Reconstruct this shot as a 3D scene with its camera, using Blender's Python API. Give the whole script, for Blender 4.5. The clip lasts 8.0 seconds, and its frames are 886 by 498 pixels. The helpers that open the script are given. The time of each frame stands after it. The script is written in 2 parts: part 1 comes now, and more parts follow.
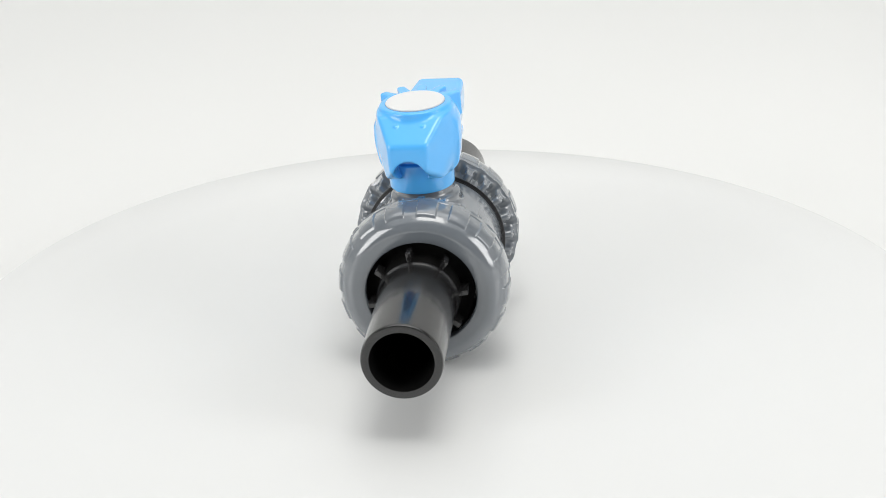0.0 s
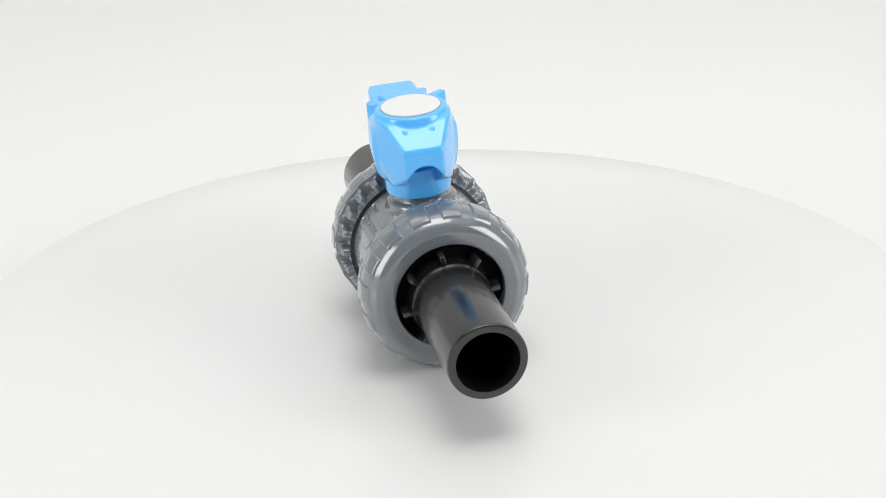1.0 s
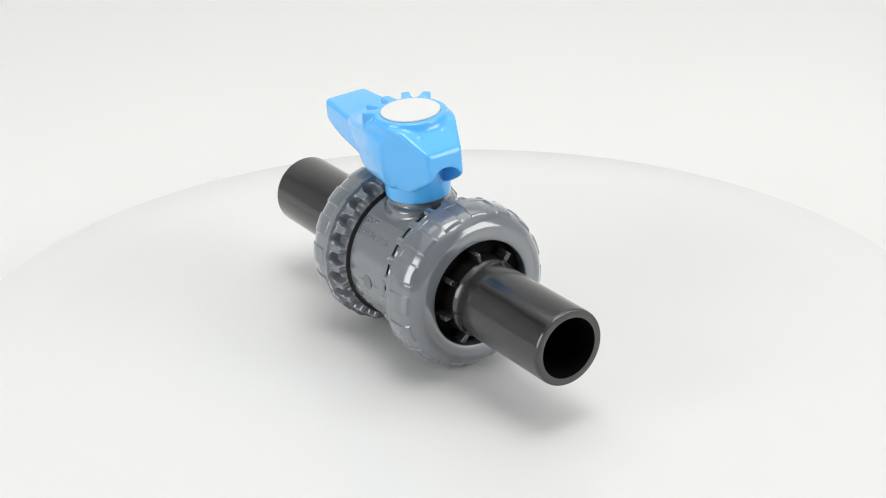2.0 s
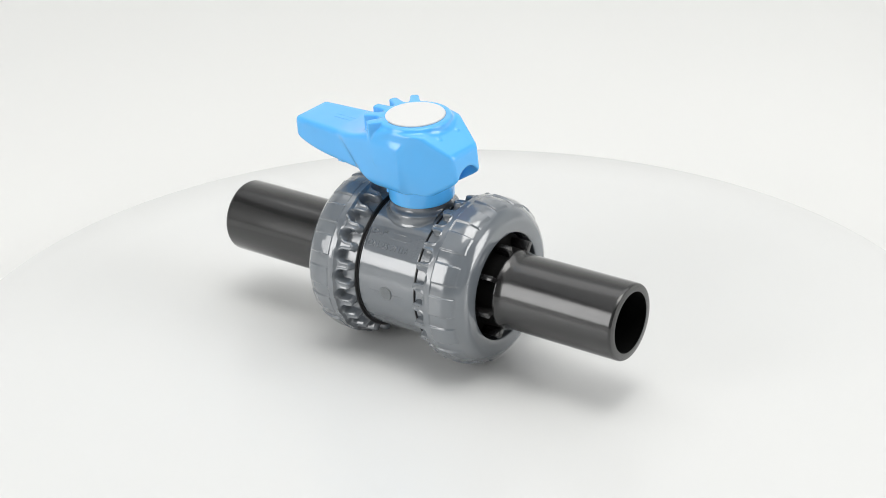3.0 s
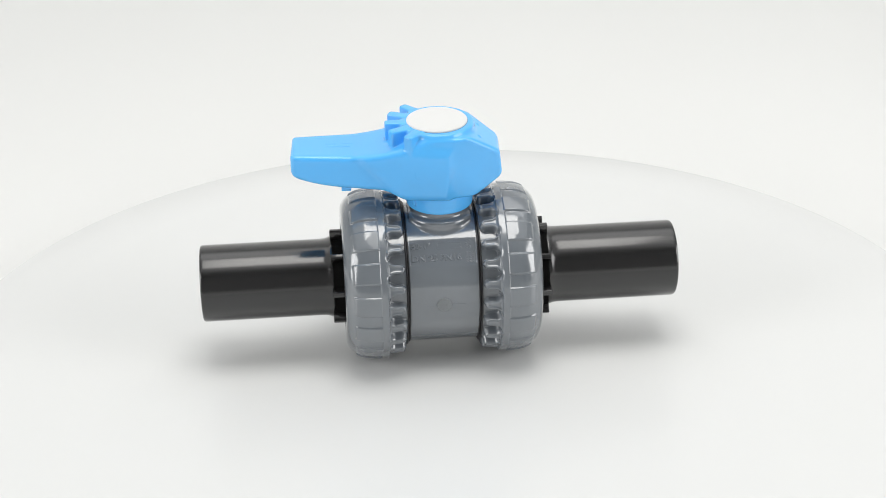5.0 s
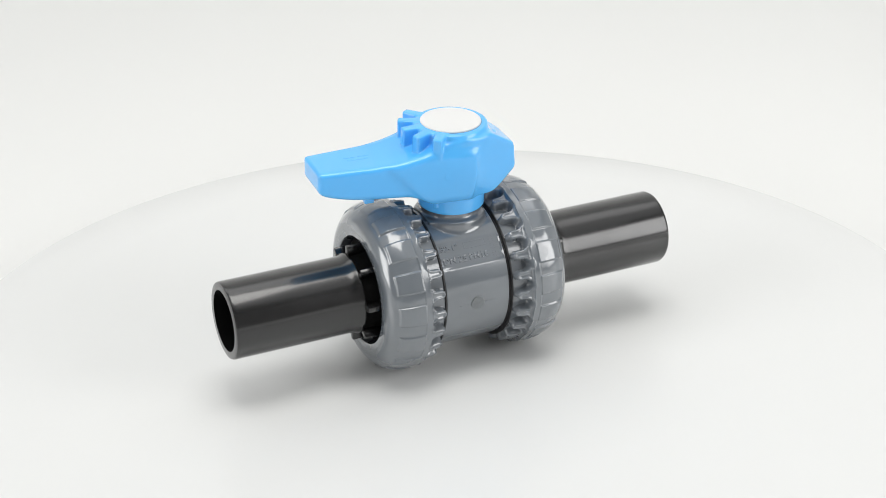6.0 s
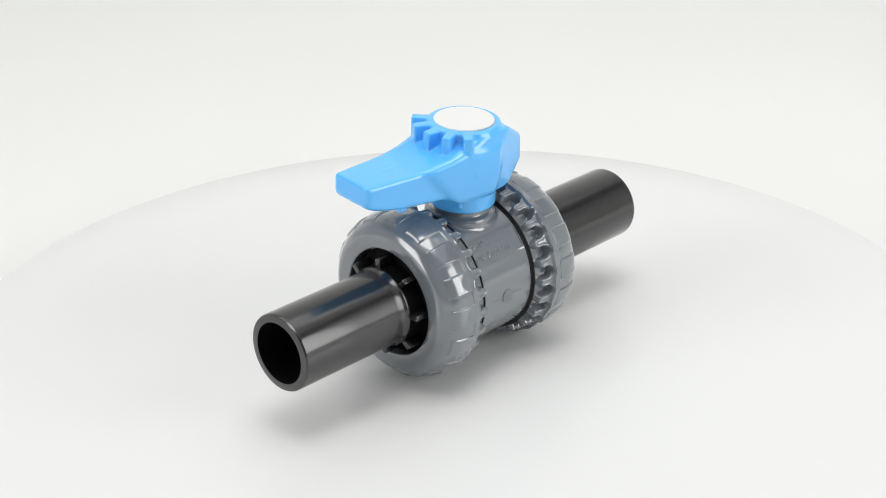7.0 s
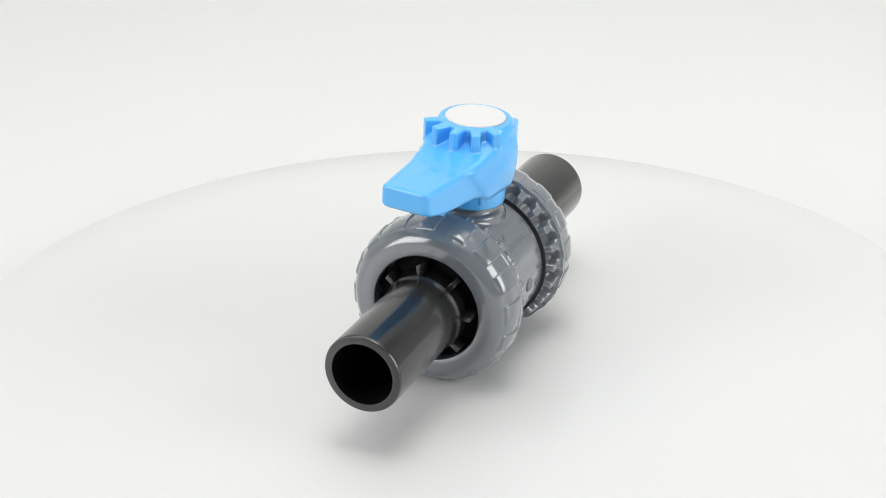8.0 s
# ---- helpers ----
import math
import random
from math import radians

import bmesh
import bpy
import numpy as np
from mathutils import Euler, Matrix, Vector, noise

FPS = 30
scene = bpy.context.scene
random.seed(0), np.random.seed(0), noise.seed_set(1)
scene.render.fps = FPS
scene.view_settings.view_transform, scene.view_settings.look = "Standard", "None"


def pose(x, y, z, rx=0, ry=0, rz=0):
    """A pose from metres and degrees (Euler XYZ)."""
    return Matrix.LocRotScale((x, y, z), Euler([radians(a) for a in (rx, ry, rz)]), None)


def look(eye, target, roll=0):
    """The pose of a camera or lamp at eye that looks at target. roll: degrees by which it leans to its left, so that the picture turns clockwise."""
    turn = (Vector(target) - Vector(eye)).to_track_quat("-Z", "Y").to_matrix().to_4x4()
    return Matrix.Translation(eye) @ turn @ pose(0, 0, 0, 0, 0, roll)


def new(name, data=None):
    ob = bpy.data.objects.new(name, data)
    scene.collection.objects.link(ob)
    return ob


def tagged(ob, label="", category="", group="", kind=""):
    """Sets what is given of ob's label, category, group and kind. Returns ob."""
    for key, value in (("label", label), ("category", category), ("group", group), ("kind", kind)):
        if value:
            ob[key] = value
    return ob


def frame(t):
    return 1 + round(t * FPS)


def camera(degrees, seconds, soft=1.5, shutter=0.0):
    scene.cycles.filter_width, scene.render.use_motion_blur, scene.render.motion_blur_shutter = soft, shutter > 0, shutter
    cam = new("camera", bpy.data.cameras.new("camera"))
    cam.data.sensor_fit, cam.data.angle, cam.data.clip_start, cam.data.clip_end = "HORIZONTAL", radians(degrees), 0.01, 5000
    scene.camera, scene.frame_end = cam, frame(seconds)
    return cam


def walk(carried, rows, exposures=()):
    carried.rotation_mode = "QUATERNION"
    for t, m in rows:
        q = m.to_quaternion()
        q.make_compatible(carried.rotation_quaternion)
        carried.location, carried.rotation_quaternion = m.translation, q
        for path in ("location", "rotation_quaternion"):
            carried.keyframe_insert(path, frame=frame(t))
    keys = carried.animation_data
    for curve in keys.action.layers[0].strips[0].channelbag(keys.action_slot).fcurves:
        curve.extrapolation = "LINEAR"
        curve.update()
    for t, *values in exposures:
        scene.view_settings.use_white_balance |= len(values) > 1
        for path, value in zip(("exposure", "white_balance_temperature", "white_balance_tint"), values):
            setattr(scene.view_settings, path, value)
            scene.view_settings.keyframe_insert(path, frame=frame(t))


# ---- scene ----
# A union ball valve turns on a white turntable in a light tent; the camera stands still.
AXIS_Z = 0.0361                      # height of the pipe axis over the turntable
EYE = (0.0, -0.6582, 0.3075 + AXIS_Z)
AIM = (-0.0048675, 0.9086313, -0.4175709)

cam = camera(29.28, 8.0, soft=1.0)
view = look(EYE, [e + a for e, a in zip(EYE, AIM)], -1.178)
walk(cam, [(0.0, view), (8.0, view)], exposures=[(0.0, -0.89), (8.0, -0.89)])

# ---- light: soft panels above and at both sides, plus added fill lamps ----
world = bpy.data.worlds.new("world")
scene.world = world
world.use_nodes = True
world.node_tree.nodes["Background"].inputs[0].default_value = (1.0, 0.99, 0.97, 1)
world.node_tree.nodes["Background"].inputs[1].default_value = 0.3


def panel(name, eye, target, sx, sy, watts, color=(1.0, 0.995, 0.99)):
    data = bpy.data.lights.new(name, "AREA")
    data.shape, data.size, data.size_y, data.energy, data.color = "RECTANGLE", sx, sy, watts, color
    ob = new(name, data)
    ob.matrix_world = look(eye, target)
    return ob


# broad unseen fill from overhead, added to lift the ambient and soften shadows
panel("top_fill", (0.0, 0.12, 1.55), (0, 0.12, 0), 2.8, 2.1, 19.0, (0.98, 1.0, 1.0))
# unseen lamp added to brighten the backdrop and rear of the plate
panel("back_fill", (0.0, 0.48, 1.25), (0, 0.42, 0), 1.6, 0.5, 5.0)
panel("top_lamp", (0.07, -0.16, 1.30), (0.07, -0.14, 0), 0.66, 0.62, 11.8, (1.0, 0.985, 0.95))
panel("side_lamp_a", (-1.28, -0.74, 0.56), (0, 0, 0.03), 0.70, 0.95, 19.0)
panel("side_lamp_b", (1.30, -0.57, 0.56), (0, 0, 0.03), 0.70, 0.95, 19.0)


# ---- materials ----
def material(name, color, rough, spread=0.06, scale=60.0, bump=0.0, bump_scale=400.0, metal=0.0, rough_spread=0.06, gloss=0.5, stretch=1.0, coat=0.0):
    mat = bpy.data.materials.new(name)
    mat.use_nodes = True
    nt = mat.node_tree
    bsdf = nt.nodes["Principled BSDF"]
    co = nt.nodes.new("ShaderNodeTexCoord")
    grow = nt.nodes.new("ShaderNodeVectorMath")
    grow.operation = "MULTIPLY"
    grow.inputs[1].default_value = (stretch, 1, 1)
    nt.links.new(co.outputs["Object"], grow.inputs[0])
    n1 = nt.nodes.new("ShaderNodeTexNoise")
    n1.inputs["Scale"].default_value, n1.inputs["Detail"].default_value = scale, 6
    nt.links.new(grow.outputs["Vector"], n1.inputs["Vector"])
    ramp = nt.nodes.new("ShaderNodeMapRange")
    ramp.inputs["From Min"].default_value, ramp.inputs["From Max"].default_value = 0.15, 0.85
    ramp.inputs["To Min"].default_value, ramp.inputs["To Max"].default_value = 1 - spread, 1 + spread
    nt.links.new(n1.outputs["Fac"], ramp.inputs["Value"])
    mix = nt.nodes.new("ShaderNodeVectorMath")
    mix.operation = "SCALE"
    mix.inputs[0].default_value = color
    nt.links.new(ramp.outputs["Result"], mix.inputs["Scale"])
    nt.links.new(mix.outputs["Vector"], bsdf.inputs["Base Color"])
    r2 = nt.nodes.new("ShaderNodeMapRange")
    r2.inputs["From Min"].default_value, r2.inputs["From Max"].default_value = 0.15, 0.85
    r2.inputs["To Min"].default_value, r2.inputs["To Max"].default_value = rough - rough_spread, rough + rough_spread
    n2 = nt.nodes.new("ShaderNodeTexNoise")
    n2.inputs["Scale"].default_value, n2.inputs["Detail"].default_value = scale * 2.3, 5
    nt.links.new(grow.outputs["Vector"], n2.inputs["Vector"])
    nt.links.new(n2.outputs["Fac"], r2.inputs["Value"])
    nt.links.new(r2.outputs["Result"], bsdf.inputs["Roughness"])
    bsdf.inputs["Metallic"].default_value = metal
    bsdf.inputs["Specular IOR Level"].default_value = gloss
    bsdf.inputs["Coat Weight"].default_value, bsdf.inputs["Coat Roughness"].default_value = coat, 0.09
    if bump:
        n3 = nt.nodes.new("ShaderNodeTexNoise")
        n3.inputs["Scale"].default_value, n3.inputs["Detail"].default_value = bump_scale, 4
        nt.links.new(co.outputs["Object"], n3.inputs["Vector"])
        bp = nt.nodes.new("ShaderNodeBump")
        bp.inputs["Strength"].default_value, bp.inputs["Distance"].default_value = bump, 0.0004
        nt.links.new(n3.outputs["Fac"], bp.inputs["Height"])
        nt.links.new(bp.outputs["Normal"], bsdf.inputs["Normal"])
    return mat


PAPER = material("white_backdrop_paper", (0.775, 0.778, 0.768), 0.7, 0.012, 3.0)
DISC = material("white_turntable_plate", (0.738, 0.744, 0.740), 0.26, 0.010, 2.0, rough_spread=0.02, gloss=0.42)
GREY = material("grey_pvc", (0.149, 0.167, 0.187), 0.16, 0.05, 90.0, 0.03, 1500.0, rough_spread=0.03, gloss=1.0, coat=0.9)
BLACK = material("black_pe", (0.012, 0.0118, 0.0122), 0.22, 0.08, 100.0, 0.012, 160.0, rough_spread=0.05, gloss=0.65, stretch=0.3, coat=0.4)
FROST = material("frosted_grey_pvc", (0.19, 0.205, 0.215), 0.5, 0.12, 900.0, 0.3, 2500.0)
# the same black PE, darkened to hold the shade of bore and collar recess
BLACK_SHADE = material("black_pe_shade", (0.004, 0.004, 0.004), 0.8, 0.1, 90.0, gloss=0.08)
RUBBER = material("black_rubber", (0.012, 0.012, 0.013), 0.42, 0.1, 90.0)
BLUE = material("sky_blue_plastic", (0.095, 0.475, 0.97), 0.17, 0.02, 60.0, 0.02, 1200.0, rough_spread=0.02, coat=0.5)
WHITE = material("white_cap_plastic", (0.73, 0.735, 0.73), 0.35, 0.01, 60.0)
ROOM = material("dim_room_wall", (0.22, 0.22, 0.22), 0.8, 0.1, 2.0)
# handle blue darkened to stand for slight shade at the cap's edge
CAP_SHADE = material("cap_edge_shade", (0.05, 0.16, 0.32), 0.6, 0.05, 60.0)


# ---- mesh helpers; lengths of the valve are in millimetres ----
MM = 0.001


def link(name, me, mat, parent=None, label="", smooth=True):
    me.materials.append(mat)
    if smooth:
        me.polygons.foreach_set("use_smooth", [True] * len(me.polygons))
    ob = new(name, me)
    ob.parent = parent
    return tagged(ob, label)


def from_bm(bm, name, mat, parent=None, label="", smooth=True, sharp=None):
    bmesh.ops.recalc_face_normals(bm, faces=bm.faces)
    me = bpy.data.meshes.new(name)
    bm.to_mesh(me)
    bm.free()
    if sharp:
        me.set_sharp_from_angle(angle=radians(sharp))
    return link(name, me, mat, parent, label, smooth)


def rings_mesh(name, rings, close=False):
    """A skin over rings of equal point counts (arrays n x 3, in metres), wound round the pipe axis."""
    n = len(rings[0])
    verts = np.concatenate(rings)
    faces = []
    count = len(rings)
    for k in range(count if close else count - 1):
        a, b = k * n, ((k + 1) % count) * n
        i = np.arange(n)
        j = (i + 1) % n
        faces.append(np.stack([a + i, a + j, b + j, b + i], 1))
    me = bpy.data.meshes.new(name)
    me.from_pydata(verts.tolist(), [], np.concatenate(faces).tolist())
    bm = bmesh.new()
    bm.from_mesh(me)
    bmesh.ops.recalc_face_normals(bm, faces=bm.faces)
    bm.to_mesh(me)
    bm.free()
    return me


def turned(name, profile, mat, parent, label="", seg=128, close=True, sharp=35):
    """A body of revolution about the pipe axis from (u, r) pairs in mm."""
    f = np.linspace(0, 2 * np.pi, seg, endpoint=False)
    rings = [np.stack([np.full(seg, u), -r * np.cos(f), r * np.sin(f)], 1) * MM for u, r in profile]
    me = rings_mesh(name, rings, close)
    me.set_sharp_from_angle(angle=radians(sharp))
    return link(name, me, mat, parent, label)


def smooth_step(x, a, b):
    q = np.clip((x - a) / (b - a), 0, 1)
    return q * q * (3 - 2 * q)


def surface_nets(values, origin, step):
    """Skin of the zero level of a grid of signed distances: vertices and quads."""
    inside = values < 0
    nx, ny, nz = values.shape
    total = np.zeros((nx - 1, ny - 1, nz - 1, 3))
    count = np.zeros((nx - 1, ny - 1, nz - 1))
    for ax in range(3):
        for p in (0, 1):
            for q in (0, 1):
                lo, hi = [None] * 3, [None] * 3
                others = [k for k in range(3) if k != ax]
                lo[ax], hi[ax] = slice(0, -1), slice(1, None)
                off = [0.0, 0.0, 0.0]
                for k, o in zip(others, (p, q)):
                    lo[k] = hi[k] = slice(o, values.shape[k] - 1 + o)
                    off[k] = o
                a, b = values[tuple(lo)], values[tuple(hi)]
                cross = (a < 0) != (b < 0)
                frac = np.where(cross, a / np.where(cross, a - b, 1), 0)
                for k in range(3):
                    total[..., k] += np.where(cross, frac if k == ax else off[k], 0)
                count += cross
    used = count > 0
    index = np.full(used.shape, -1)
    index[used] = np.arange(used.sum())
    cells = np.argwhere(used)
    verts = (cells + total[used] / count[used][:, None]) * step + np.array(origin)
    quads = []
    for ax in range(3):
        b, c = [k for k in range(3) if k != ax]
        lo, hi = [slice(1, -1)] * 3, [slice(1, -1)] * 3
        lo[ax], hi[ax] = slice(0, -1), slice(1, None)
        va, vb = inside[tuple(lo)], inside[tuple(hi)]
        where = np.argwhere(va != vb)
        flip = va[va != vb]
        start = where.copy()
        start[:, b] += 1
        start[:, c] += 1
        ring = []
        for db, dc in ((-1, -1), (0, -1), (0, 0), (-1, 0)):
            cell = start.copy()
            cell[:, b] += db
            cell[:, c] += dc
            ring.append(index[cell[:, 0], cell[:, 1], cell[:, 2]])
        ring = np.stack(ring, 1)
        if ax == 1:
            flip = ~flip
        ring[~flip] = ring[~flip][:, ::-1]
        quads.append(ring)
    return verts, np.concatenate(quads)


def smin(a, b, k):
    h = np.clip(0.5 + 0.5 * (b - a) / k, 0, 1)
    return b + (a - b) * h - k * h * (1 - h)


def smax(a, b, k):
    return -smin(-a, -b, k)


def line_plane(a, w, p, q):
    """Signed distance to the line p -> q in the (a, w) plane; outside lies to its left."""
    dx, dz = q[0] - p[0], q[1] - p[1]
    n = math.hypot(dx, dz)
    return ((a - p[0]) * -dz + (w - p[1]) * dx) / n


def box_mesh(bm, size, at=(0, 0, 0), bevel=0.0):
    made = bmesh.ops.create_cube(bm, size=1.0)["verts"]
    bmesh.ops.scale(bm, vec=size, verts=made)
    bmesh.ops.translate(bm, vec=at, verts=made)
    if bevel:
        edges = list({e for v in made for e in v.link_edges})
        bmesh.ops.bevel(bm, geom=edges, offset=bevel, segments=2, affect="EDGES", profile=0.5)


# ---- the setting ----
def sweep_backdrop():
    """Floor of white paper that curves up behind into the back wall."""
    bm = bmesh.new()
    path = [(-1.6, -0.02), (0.75, -0.02)]
    path += [(0.75 + 0.45 * math.sin(k * math.pi / 24), 0.43 - 0.45 * math.cos(k * math.pi / 24)) for k in range(1, 13)]
    path += [(1.2, 1.6)]
    rows = [[bm.verts.new((x, y, z)) for y, z in path] for x in (-2.0, 2.0)]
    for k in range(len(path) - 1):
        bm.faces.new((rows[0][k], rows[1][k], rows[1][k + 1], rows[0][k + 1]))
    ob = from_bm(bm, "backdrop", PAPER, sharp=40)
    tagged(ob, "seamless white paper sweep under the turntable", kind="structure")


def tent_wall(name, size, at, mat=PAPER, label="plain white wall of the light tent"):
    bm = bmesh.new()
    box_mesh(bm, size, at)
    tagged(from_bm(bm, name, mat, smooth=False), label, kind="structure")


def turntable():
    """Round white plate with a rounded rim, on its low foot."""
    root = new("turntable")
    tagged(root, "round glossy white turntable plate on the paper floor", "turntable")
    prof = [(0.0, 0.0), (0.06, 0.0), (0.13, 0.0), (0.19, 0.0), (0.2215, 0.0), (0.2228, -0.0005), (0.2235, -0.002), (0.2235, -0.008), (0.222, -0.0095), (0.12, -0.0095), (0.0, -0.0095)]
    bm = bmesh.new()
    seg = 192
    loops = []
    for r, z in prof:
        if r == 0:
            loops.append([bm.verts.new((0, 0, z))])
        else:
            loops.append([bm.verts.new((r * math.cos(2 * math.pi * k / seg), r * math.sin(2 * math.pi * k / seg), z)) for k in range(seg)])
    for a, b in zip(loops, loops[1:]):
        for k in range(seg):
            j = (k + 1) % seg
            if len(a) == 1:
                bm.faces.new((a[0], b[k], b[j]))
            elif len(b) == 1:
                bm.faces.new((a[k], b[0], a[j]))
            else:
                bm.faces.new((a[k], b[k], b[j], a[j]))
    from_bm(bm, "plate", DISC, root, sharp=40)
    bm = bmesh.new()
    bmesh.ops.create_cone(bm, cap_ends=True, segments=96, radius1=0.11, radius2=0.105, depth=0.0105)
    bmesh.ops.translate(bm, vec=(0, 0, -0.01475), verts=bm.verts)
    from_bm(bm, "foot", DISC, root, sharp=40)
    return root


# ---- the valve; u along the pipe, v across, w up, from the middle of the pipe axis ----
def union_nut(side, pad_phase, notch_phase, parent):
    """Union nut: sixteen raised grip pads, and a scalloped ring of twenty-four notches towards the body."""
    seg = 1080
    f = np.linspace(0, 2 * np.pi, seg, endpoint=False)
    deg = np.degrees(f)
    pad_a = np.abs((deg - pad_phase + 11.25) % 22.5 - 11.25)
    flat = math.cos(radians(6.8)) / np.cos(np.radians(np.minimum(pad_a, 8.0)))
    pad_f = 1 - smooth_step(pad_a, 6.2, 7.2)
    notch_x = np.abs((deg - notch_phase + 7.5) % 15 - 7.5) * 0.61
    tooth_x = 4.575 - notch_x
    rings = []

    def ring(u, r):
        r = np.broadcast_to(r, f.shape)
        rings.append(np.stack([np.full(seg, side * u), -r * np.cos(f), r * np.sin(f)], 1) * MM)

    for u, r in ((20.0, 30.05), (15.7, 30.05), (15.45, 30.12)):
        ring(u, r)
    for u in np.concatenate([np.arange(15.5, 24.0, 0.3), np.arange(24.0, 25.7, 0.4), np.arange(25.75, 26.5, 0.15), np.arange(26.6, 29.4, 0.5)]):
        base = np.interp(u, [15.5, 16.2, 22.6, 23.3, 25.85, 26.3, 29.5], [32.8, 33.3, 34.0, 35.5, 35.6, 35.3, 35.25])
        pad = pad_f * smooth_step(u, 25.8, 26.25) * (36.1 * flat - base)
        floor_r = np.interp(u, [15.5, 23.0], [30.15, 30.3])
        hollow = notch_x - 2.55 if u < 20.0 else np.hypot(notch_x, u - 20.0) - 2.55
        if u < 18.0:
            hollow = np.minimum(hollow, 2.02 - np.hypot(tooth_x, u - 18.0))
        cut = 1 - smooth_step(hollow, -0.3, 0.3)
        lip = 0.42 * np.exp(-((hollow - 0.8) / 0.5) ** 2)
        ring(u, (base + pad + lip) * (1 - cut) + floor_r * cut)
    for k in range(1, 49):
        q = k * math.pi / 96
        u, r = 29.5 + 11.1 * math.sin(q), 27.4 + 7.85 * math.cos(q)
        top = 36.1 - 0.33 * max(0.0, u - 34.2) ** 2
        pad = pad_f * (1 - smooth_step(u, 36.7, 37.5)) * np.clip(top * flat - r, 0, 0.65)
        ring(u, r + pad)
    for u, r in ((40.6, 25.6), (40.6, 23.5), (40.4, 23.0), (40.0, 22.85), (36.0, 22.85), (36.0, 30.05)):
        ring(u, r)
    me = rings_mesh("union_nut", rings, True)
    me.set_sharp_from_angle(angle=radians(60))
    return link("union_nut", me, GREY, parent, "ribbed grey union nut with a scalloped edge")


def pipe_spigot(side, parent, fin_phase):
    """Black pipe end with its collar inside the nut and eight short fins on it."""
    prof = [(99.5, 12.7), (99.5, 15.2), (99.3, 15.7), (98.7, 16.0), (98.0, 16.05), (70.0, 16.05), (50.0, 16.05), (48.6, 16.1), (47.5, 16.25), (46.6, 16.5),
            (45.9, 16.8), (45.3, 16.95), (44.8, 16.9), (44.5, 16.7), (40.0, 16.9), (37.4, 17.3), (36.6, 18.6), (36.3, 22.4), (34.0, 22.4), (34.0, 14.0), (34.0, 0.3), (36.0, 0.3), (36.2, 12.7)]
    ob = turned("pipe_spigot", [(side * u, r) for u, r in prof], BLACK, parent, "smooth black plastic pipe spigot", seg=160)
    # shade painted as darker, duller faces inside the bore and the collar recess
    ob.data.materials.append(BLACK_SHADE)
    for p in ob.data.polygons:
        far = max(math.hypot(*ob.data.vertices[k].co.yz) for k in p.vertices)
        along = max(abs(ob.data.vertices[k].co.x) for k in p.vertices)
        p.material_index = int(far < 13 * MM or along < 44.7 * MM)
    bm = bmesh.new()
    box_mesh(bm, (9.0 * MM, 4.2 * MM, 2.3 * MM), (side * 40.9 * MM, -18.7 * MM, 0), 0.35 * MM)
    first = from_bm(bm, "fin", BLACK, ob, sharp=40)
    first.rotation_euler = (radians(-fin_phase), 0, 0)
    for k in range(1, 8):
        fin = new("fin", first.data)
        fin.parent = ob
        fin.rotation_euler = (radians(-fin_phase - 45 * k), 0, 0)
    return ob


def on_body(u, deg, d):
    """Pose on the body's skin: x along the pipe, y up the skin, z outwards."""
    f = radians(deg)
    out = Vector((0, -math.cos(f), math.sin(f)))
    m = Matrix(((1, 0, out.x, u * MM), (0, math.sin(f), out.y, out.y * d * MM), (0, math.cos(f), out.z, out.z * d * MM), (0, 0, 0, 1)))
    return m


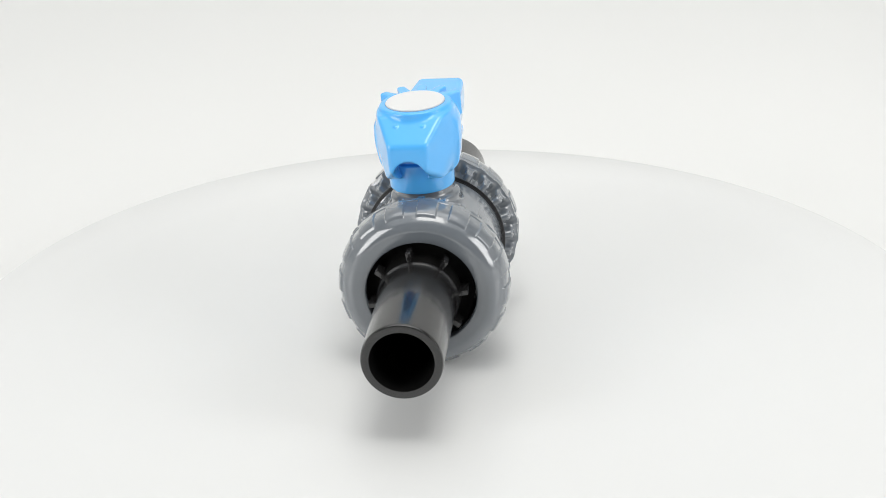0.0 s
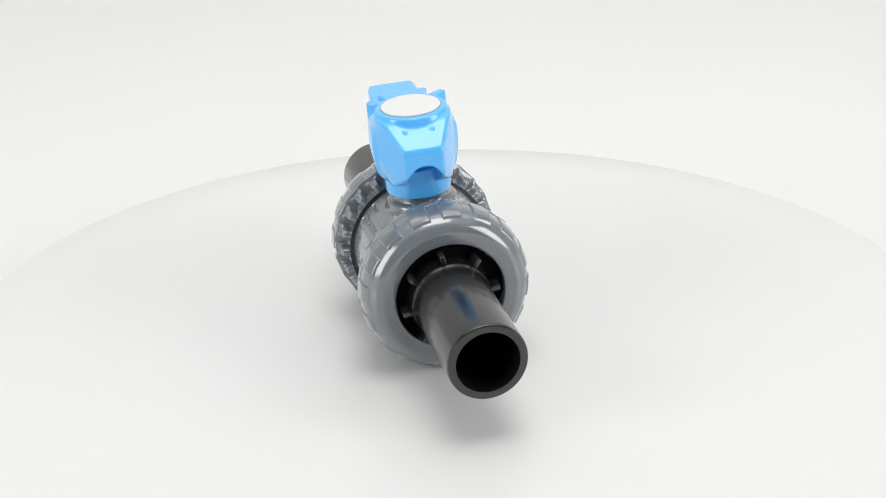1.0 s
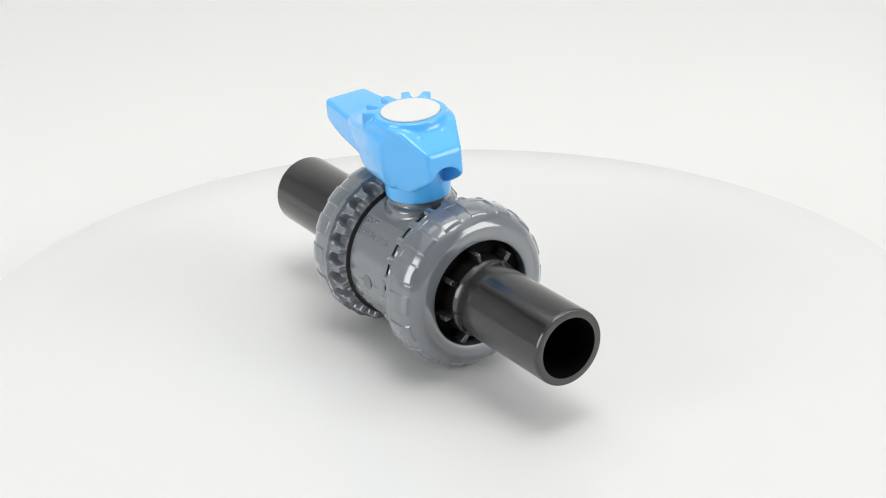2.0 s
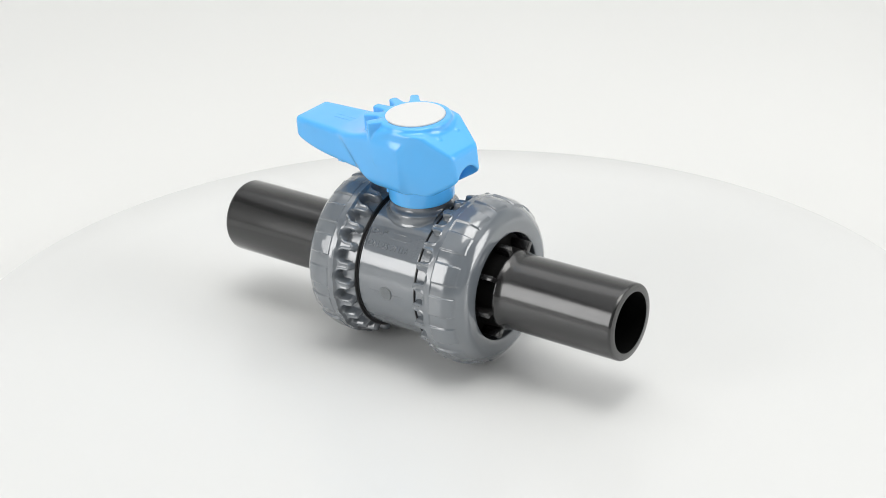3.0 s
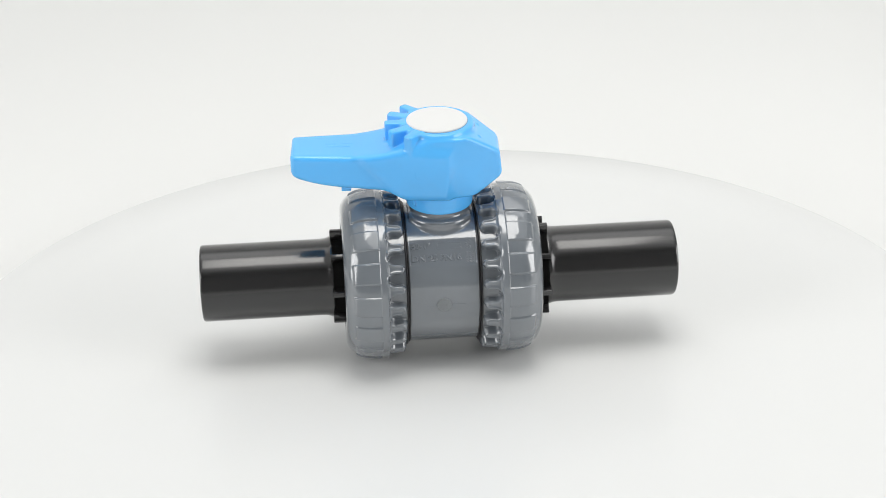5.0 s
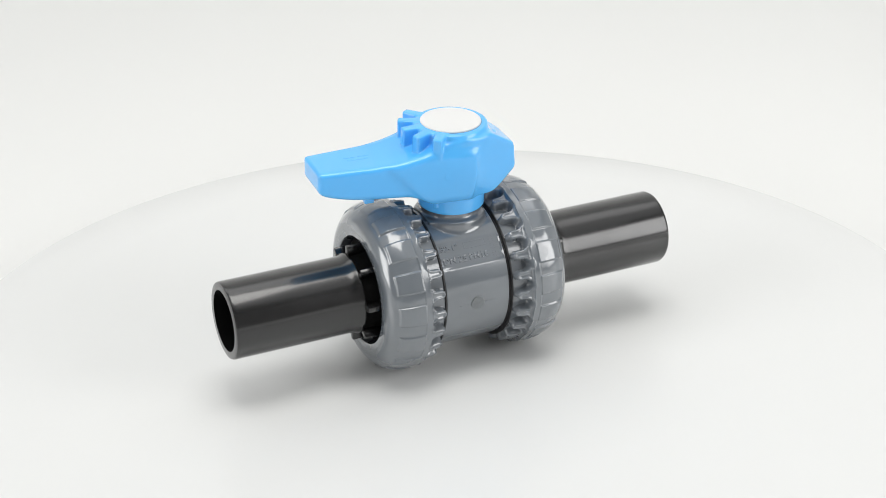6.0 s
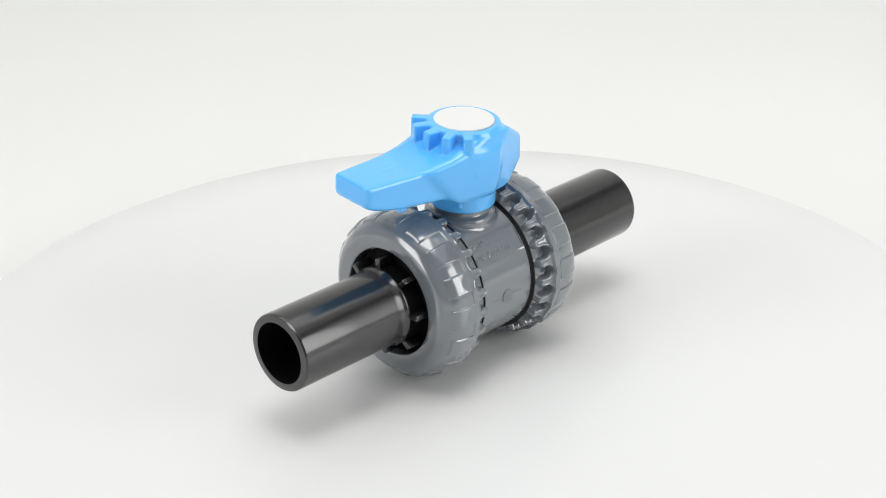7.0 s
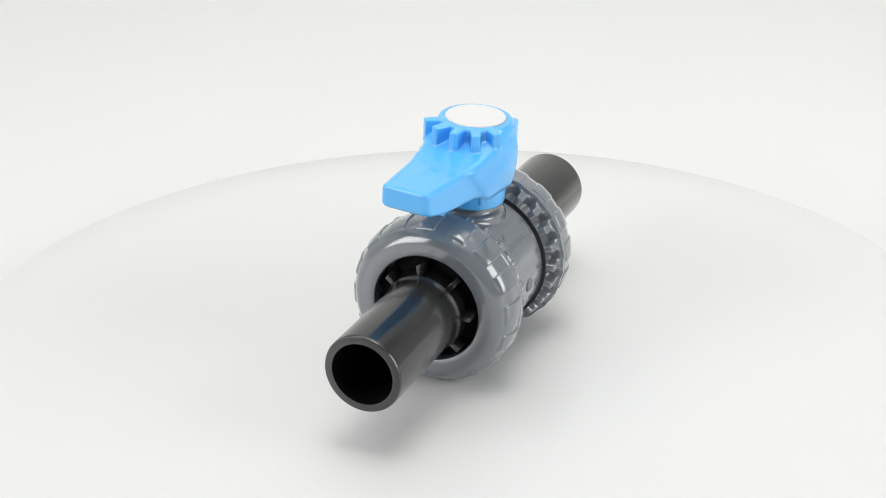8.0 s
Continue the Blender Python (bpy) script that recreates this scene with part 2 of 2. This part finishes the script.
def valve_body(parent):
    """Grey barrel with a flattened field for the inscription and the boss under the stem."""
    seg = 480
    f = np.linspace(0, 2 * np.pi, seg, endpoint=False)
    deg = np.degrees(f)
    off = np.radians((deg - PANEL + 180) % 360 - 180)
    rings = []
    for u, r0 in ((-22, 26.0), (-22, 30.0), (-15.6, 30.0), (-15.4, 29.9), (-15.2, 28.2), (-14.3, 28.2), (-14.2, 29.1), (-14.0, 29.35), (-13.7, 29.35), (-13.3, 29.35),
                  (-8, 29.35), (0, 29.35), (8, 29.35), (13.3, 29.35), (13.7, 29.35), (14.0, 29.35), (14.2, 29.1), (14.3, 28.2), (15.2, 28.2), (15.4, 29.9), (15.6, 30.0), (22, 30.0), (22, 26.0)):
        r = np.full(seg, float(r0))
        if abs(u) <= 13.4:
            flat = np.where(np.abs(off) < 0.6, PANEL_D / np.cos(np.clip(off, -0.6, 0.6)), 99)
            r = np.minimum(r, flat)
        rings.append(np.stack([np.full(seg, float(u)), -r * np.cos(f), r * np.sin(f)], 1) * MM)
    me = rings_mesh("barrel", rings, True)
    me.set_sharp_from_angle(angle=radians(25))
    ob = link("barrel", me, GREY, parent, "smooth grey valve barrel with raised inscription")
    # upright neck that flares into the barrel, with a soft step at its foot
    step = 0.4
    lo = (-13.4, -20.2, 17.0)
    axes = [np.arange(p, q, step) for p, q in zip(lo, (13.6, 20.4, 35.2))]
    a, v, w = np.meshgrid(*axes, indexing="ij")
    rad = np.hypot(a - 0.6, v)
    face = w * math.sin(radians(PANEL)) - v * math.cos(radians(PANEL)) - PANEL_D + 0.06
    skin = np.maximum(np.hypot(v, w) - 29.3, face)
    d = smin(smax(rad - 14.9, w - 29.5 - 0.35 * (14.9 - rad), 1.0), skin, 1.6)
    d = smin(d, smax(rad - 12.3, w - 33.9, 0.4), 0.9)
    d = np.maximum(np.maximum(d, np.abs(a) - 12.9), np.maximum(np.abs(v) - 19.6, 18.0 - w))
    verts, quads = surface_nets(d, lo, step)
    me = bpy.data.meshes.new("stem_neck")
    me.from_pydata((verts * MM).tolist(), [], quads.tolist())
    me.validate()
    link("stem_neck", me, GREY, parent, "short grey neck under the handle")
    return ob


PANEL, PANEL_D = 42.5, 28.75


def words(text, width, height, m, parent, depth=0.5):
    """Raised letters of a given width and height in mm."""
    cu = bpy.data.curves.new("inscription", "FONT")
    cu.body, cu.size, cu.extrude, cu.bevel_depth, cu.bevel_resolution = text, 1.0, 0.004, 0.045, 2
    tmp = bpy.data.objects.new("inscription", cu)
    scene.collection.objects.link(tmp)
    bpy.context.view_layer.update()
    me = bpy.data.meshes.new_from_object(tmp.evaluated_get(bpy.context.evaluated_depsgraph_get()))
    bpy.data.objects.remove(tmp)
    co = np.empty(len(me.vertices) * 3)
    me.vertices.foreach_get("co", co)
    co = co.reshape(-1, 3)
    co -= co.min(0)
    co *= np.array([width, height, depth]) * MM / co.max(0)
    me.vertices.foreach_set("co", co.ravel())
    me.name = "inscription"
    ob = link("inscription", me, GREY, parent, "raised grey moulded lettering")
    ob.matrix_basis = m
    return ob


def inscription(parent):
    d = PANEL_D - 0.2
    rise = Matrix.Translation
    m = on_body(0, PANEL, d)
    words("32-1\"", 7.8, 2.7, m @ rise((-12.8 * MM, 1.9 * MM, 0)), parent)
    words("DN 25 PN16", 20.4, 2.9, m @ rise((-12.9 * MM, -3.4 * MM, 0)), parent)
    # outlined empty field
    bm = bmesh.new()
    for sx, sy, x, y in ((9.6, 0.45, 2.6, 4.3), (9.6, 0.45, 2.6, 1.8), (0.45, 2.6, -2.2, 3.05), (0.45, 2.6, 7.4, 3.05)):
        box_mesh(bm, (sx * MM, sy * MM, 0.3 * MM), (x * MM, y * MM, 0.1 * MM), 0.08 * MM)
    from_bm(bm, "raised_field", GREY, parent, smooth=False).matrix_basis = m
    # small lettering that cannot be read
    bm = bmesh.new()
    for i in range(3):
        for j in range(10):
            if (i, j) not in ((0, 5), (1, 3), (2, 7)):
                box_mesh(bm, (0.85 * MM, (0.5 + 0.14 * ((i + 2 * j) % 3)) * MM, 0.32 * MM), ((9.7 + 1.35 * i) * MM, (-4.1 + 0.97 * j) * MM, 0.1 * MM), 0.1 * MM)
    from_bm(bm, "small_print", GREY, parent, smooth=False).matrix_basis = m
    # gate mark and parting line
    bm = bmesh.new()
    bmesh.ops.create_cone(bm, cap_ends=True, segments=40, radius1=3.1 * MM, radius2=2.9 * MM, depth=0.9 * MM)
    mark = from_bm(bm, "gate_mark", FROST, parent, "rough round moulding mark", sharp=30)
    mark.matrix_basis = on_body(-0.3, -0.4, 29.25)
    bm = bmesh.new()
    box_mesh(bm, (17 * MM, 0.22 * MM, 0.3 * MM), (0.4 * MM, 0, 0))
    from_bm(bm, "parting_line", GREY, parent, smooth=False).matrix_basis = on_body(-0.3, -0.4, 29.3)


def handle(parent):
    """Moulded lever: hub with faceted nose, toothed rim, flat lever and round collar, as one skin."""
    step = 0.36
    lo, hi = (-61.5, -21.0, 31.5), (28.5, 21.0, 71.0)
    axes = [np.arange(a, b, step) for a, b in zip(lo, hi)]
    a, v, w = np.meshgrid(*axes, indexing="ij")
    av = np.abs(v)
    # lever
    lever = smax(-59.3 - a, w - 59.3, 1.6)
    lever = smax(lever, (av - (10.4 + (a + 59) * 0.085)), 2.6)
    lever = smax(lever, line_plane(a, w, (-48, 45.9), (-59.3, 50.0)), 2.5)
    lever = smax(lever, line_plane(a, w, (-14, 43.7), (-48, 45.9)), 3.0)
    lever = smax(lever, a - 2, 1.0)
    # hub with the nose
    hub = smax((av + 0.44 * a - 19.2) / 1.09, (av - np.where(v < 0, 0.22, 0.36) * a - 19.2) / 1.06, 5.0)
    hub = smax(hub, (av - 14 - (w - 41) * 0.5) / 1.085, 4.0)
    hub = smax(hub, (av + 0.3 * (w - 57) - 19.2) / 1.044, 3.0)
    hub = smax(hub, line_plane(a, w, (11, 68.5), (24.7, 59.3)), 1.5)
    hub = smax(hub, line_plane(a, w, (25, 60), (26.2, 48)), 1.5)
    hub = smax(hub, line_plane(a, w, (26.2, 47.6), (14, 40)), 2.0)
    hub = smax(hub, line_plane(a, w, (-26.5, 58.4), (-14, 63.9)), 3.0)
    hub = smax(hub, line_plane(a, w, (-13.3, 40.6), (-18.5, 47.0)), 2.0)
    hub = smax(hub, np.maximum(40.6 - w, w - 67.5), 1.0)
    d = smin(lever, hub, 6.0)
    rad = np.hypot(a, v)
    d = smin(d, smax(rad - 15.1, np.maximum(w - 69.3, 45 - w), 1.2), 1.6)
    # five teeth round the rim on the lever's side
    for k, reach in zip(range(-2, 3), (21.3, 21.4, 21.2, 21.4, 20.3)):
        q = radians(181.5 + 25.5 * k)
        along, across = a * math.cos(q) + v * math.sin(q), np.abs(-a * math.sin(q) + v * math.cos(q))
        tooth = smax(np.maximum(along - reach, 10 - along), across - 2.35 + (along - 14) * 0.08, 0.8)
        tooth = smax(tooth, np.maximum(w - 69.5, (60.8 if k == 2 else 58.6) - w), 0.8)
        d = smin(d, tooth, 0.6)
    # arch under the nose
    d = smax(d, -smax(np.hypot(v, w - 45.3) - 7.0, 12.2 - a, 0.8), 0.7)
    # collar, its rib, nub under the lever, emblem bosses on the sides
    d = smin(d, smax(np.hypot(a - 0.6, v) - 13.75 - (w - 33) * 0.03, np.maximum(33.2 - w, w - 46), 0.8), 0.5)
    q = radians(222)
    along, across = (a - 0.6) * math.cos(q) + v * math.sin(q), np.abs(-(a - 0.6) * math.sin(q) + v * math.cos(q))
    d = smin(d, np.maximum(np.maximum(across - 0.8, np.maximum(along - 14.6, -along)), np.maximum(36 - w, w - 42)), 0.4)
    d = smin(d, np.maximum(np.maximum(np.abs(a + 37.3) - 2.0, np.abs(v + 5.5) - 1.4), np.maximum(41.8 - w, w - 48)), 0.5)
    d = smin(d, smax(np.hypot(a + 7.2, w - 53.8) - 2.0, av - 17.7, 0.4), 0.4)
    d = smin(d, np.sqrt((a - 16.4) ** 2 + (av - 5.6) ** 2 + (w - 63.9) ** 2) - 1.25, 0.3)
    verts, quads = surface_nets(d, lo, step)
    me = bpy.data.meshes.new("handle")
    me.from_pydata((verts * MM).tolist(), [], quads.tolist())
    me.validate()
    ob = link("handle", me, BLUE, parent, "sky blue moulded lever handle with toothed hub")
    ob.rotation_euler = (0, 0, radians(-3.5))
    # white cap, and a disc with the shade of its joint painted in
    bm = bmesh.new()
    bmesh.ops.create_cone(bm, cap_ends=True, segments=96, radius1=12.35 * MM, radius2=12.35 * MM, depth=0.9 * MM)
    bmesh.ops.bevel(bm, geom=[e for e in bm.edges if len(e.link_faces) == 2 and any(len(q.verts) > 4 for q in e.link_faces)], offset=0.2 * MM, segments=2, affect="EDGES")
    cap = from_bm(bm, "cap", WHITE, ob, "plain round white cap", sharp=40)
    cap.location = (0, 0, 69.4 * MM)
    bm = bmesh.new()
    bmesh.ops.create_cone(bm, cap_ends=True, segments=96, radius1=12.55 * MM, radius2=12.55 * MM, depth=0.5 * MM)
    rim_shade = from_bm(bm, "cap_rim_shade", CAP_SHADE, ob, "thin disc in darkened blue, painted shade at the cap's joint", sharp=40)
    rim_shade.location = (0, 0, 69.1 * MM)
    # worn raised lettering on the lever that cannot be read
    bm = bmesh.new()
    for x, y, sx, sy in ((-43, 1.5, 4.5, 0.6), (-36.5, 1.5, 5.5, 0.6), (-40, -1.2, 9.0, 0.5), (-31, 0.8, 3.0, 0.6)):
        box_mesh(bm, (sx * MM, sy * MM, 0.3 * MM), (x * MM, y * MM, 59.25 * MM), 0.1 * MM)
    from_bm(bm, "raised_print", BLUE, ob, smooth=False)
    return ob


def ball_valve():
    root = new("ball_valve")
    tagged(root, "grey plastic union ball valve with blue lever and black pipe spigots", "ball valve")
    lean = pose(0, 0, AXIS_Z, 3.96, 0, 0)
    tops = [valve_body(root), union_nut(1, 30.1, 23.6, root), union_nut(-1, 28.2, 23.3, root), pipe_spigot(1, root, 38.5), pipe_spigot(-1, root, 7.0)]
    for side in (1, -1):
        turned("seal_ring", [(side * 14.3, 28.3), (side * 14.1, 29.4), (side * 14.25, 29.75), (side * 14.55, 29.75), (side * 14.72, 29.3), (side * 14.85, 30.4), (side * 15.05, 30.75), (side * 15.4, 30.75), (side * 15.6, 30.3), (side * 15.45, 28.3)], RUBBER, root, "thin black rubber seal ring")
    inscription(root)
    handle(root)
    for ob in root.children:
        loose = ob.name.startswith(("handle", "pipe_spigot"))     # nuts and barrel sit a little off the pipe's line
        ob.matrix_basis = lean @ pose(0, 0 if loose else 0.0008, 0) @ ob.matrix_basis
    return root


sweep_backdrop()
tent_wall("wall_left", (0.02, 3.2, 1.9), (-2.01, -0.2, 0.75))
tent_wall("wall_right", (0.02, 3.2, 1.9), (2.01, -0.2, 0.75))
tent_wall("wall_front", (4.0, 0.02, 1.9), (0, -1.6, 0.75), ROOM, "plain dim wall behind the open tent")
tent_wall("ceiling", (4.0, 2.8, 0.02), (0, -0.2, 1.61), ROOM, "plain dim ceiling over the table")
plate = turntable()
valve = ball_valve()


def motions():
    """Turntable and valve turn together at a steady 20.2 degrees a second."""
    spin = lambda t: -96.05 + 20.233 * t
    times = [k / 10 for k in range(81)]
    walk(plate, [(t, pose(0, 0, 0, 0, 0, spin(t))) for t in times])
    walk(valve, [(t, pose(0, 0, 0, 0, 0, spin(t)) @ pose(-0.00625, -0.00989, 0)) for t in times])


motions()
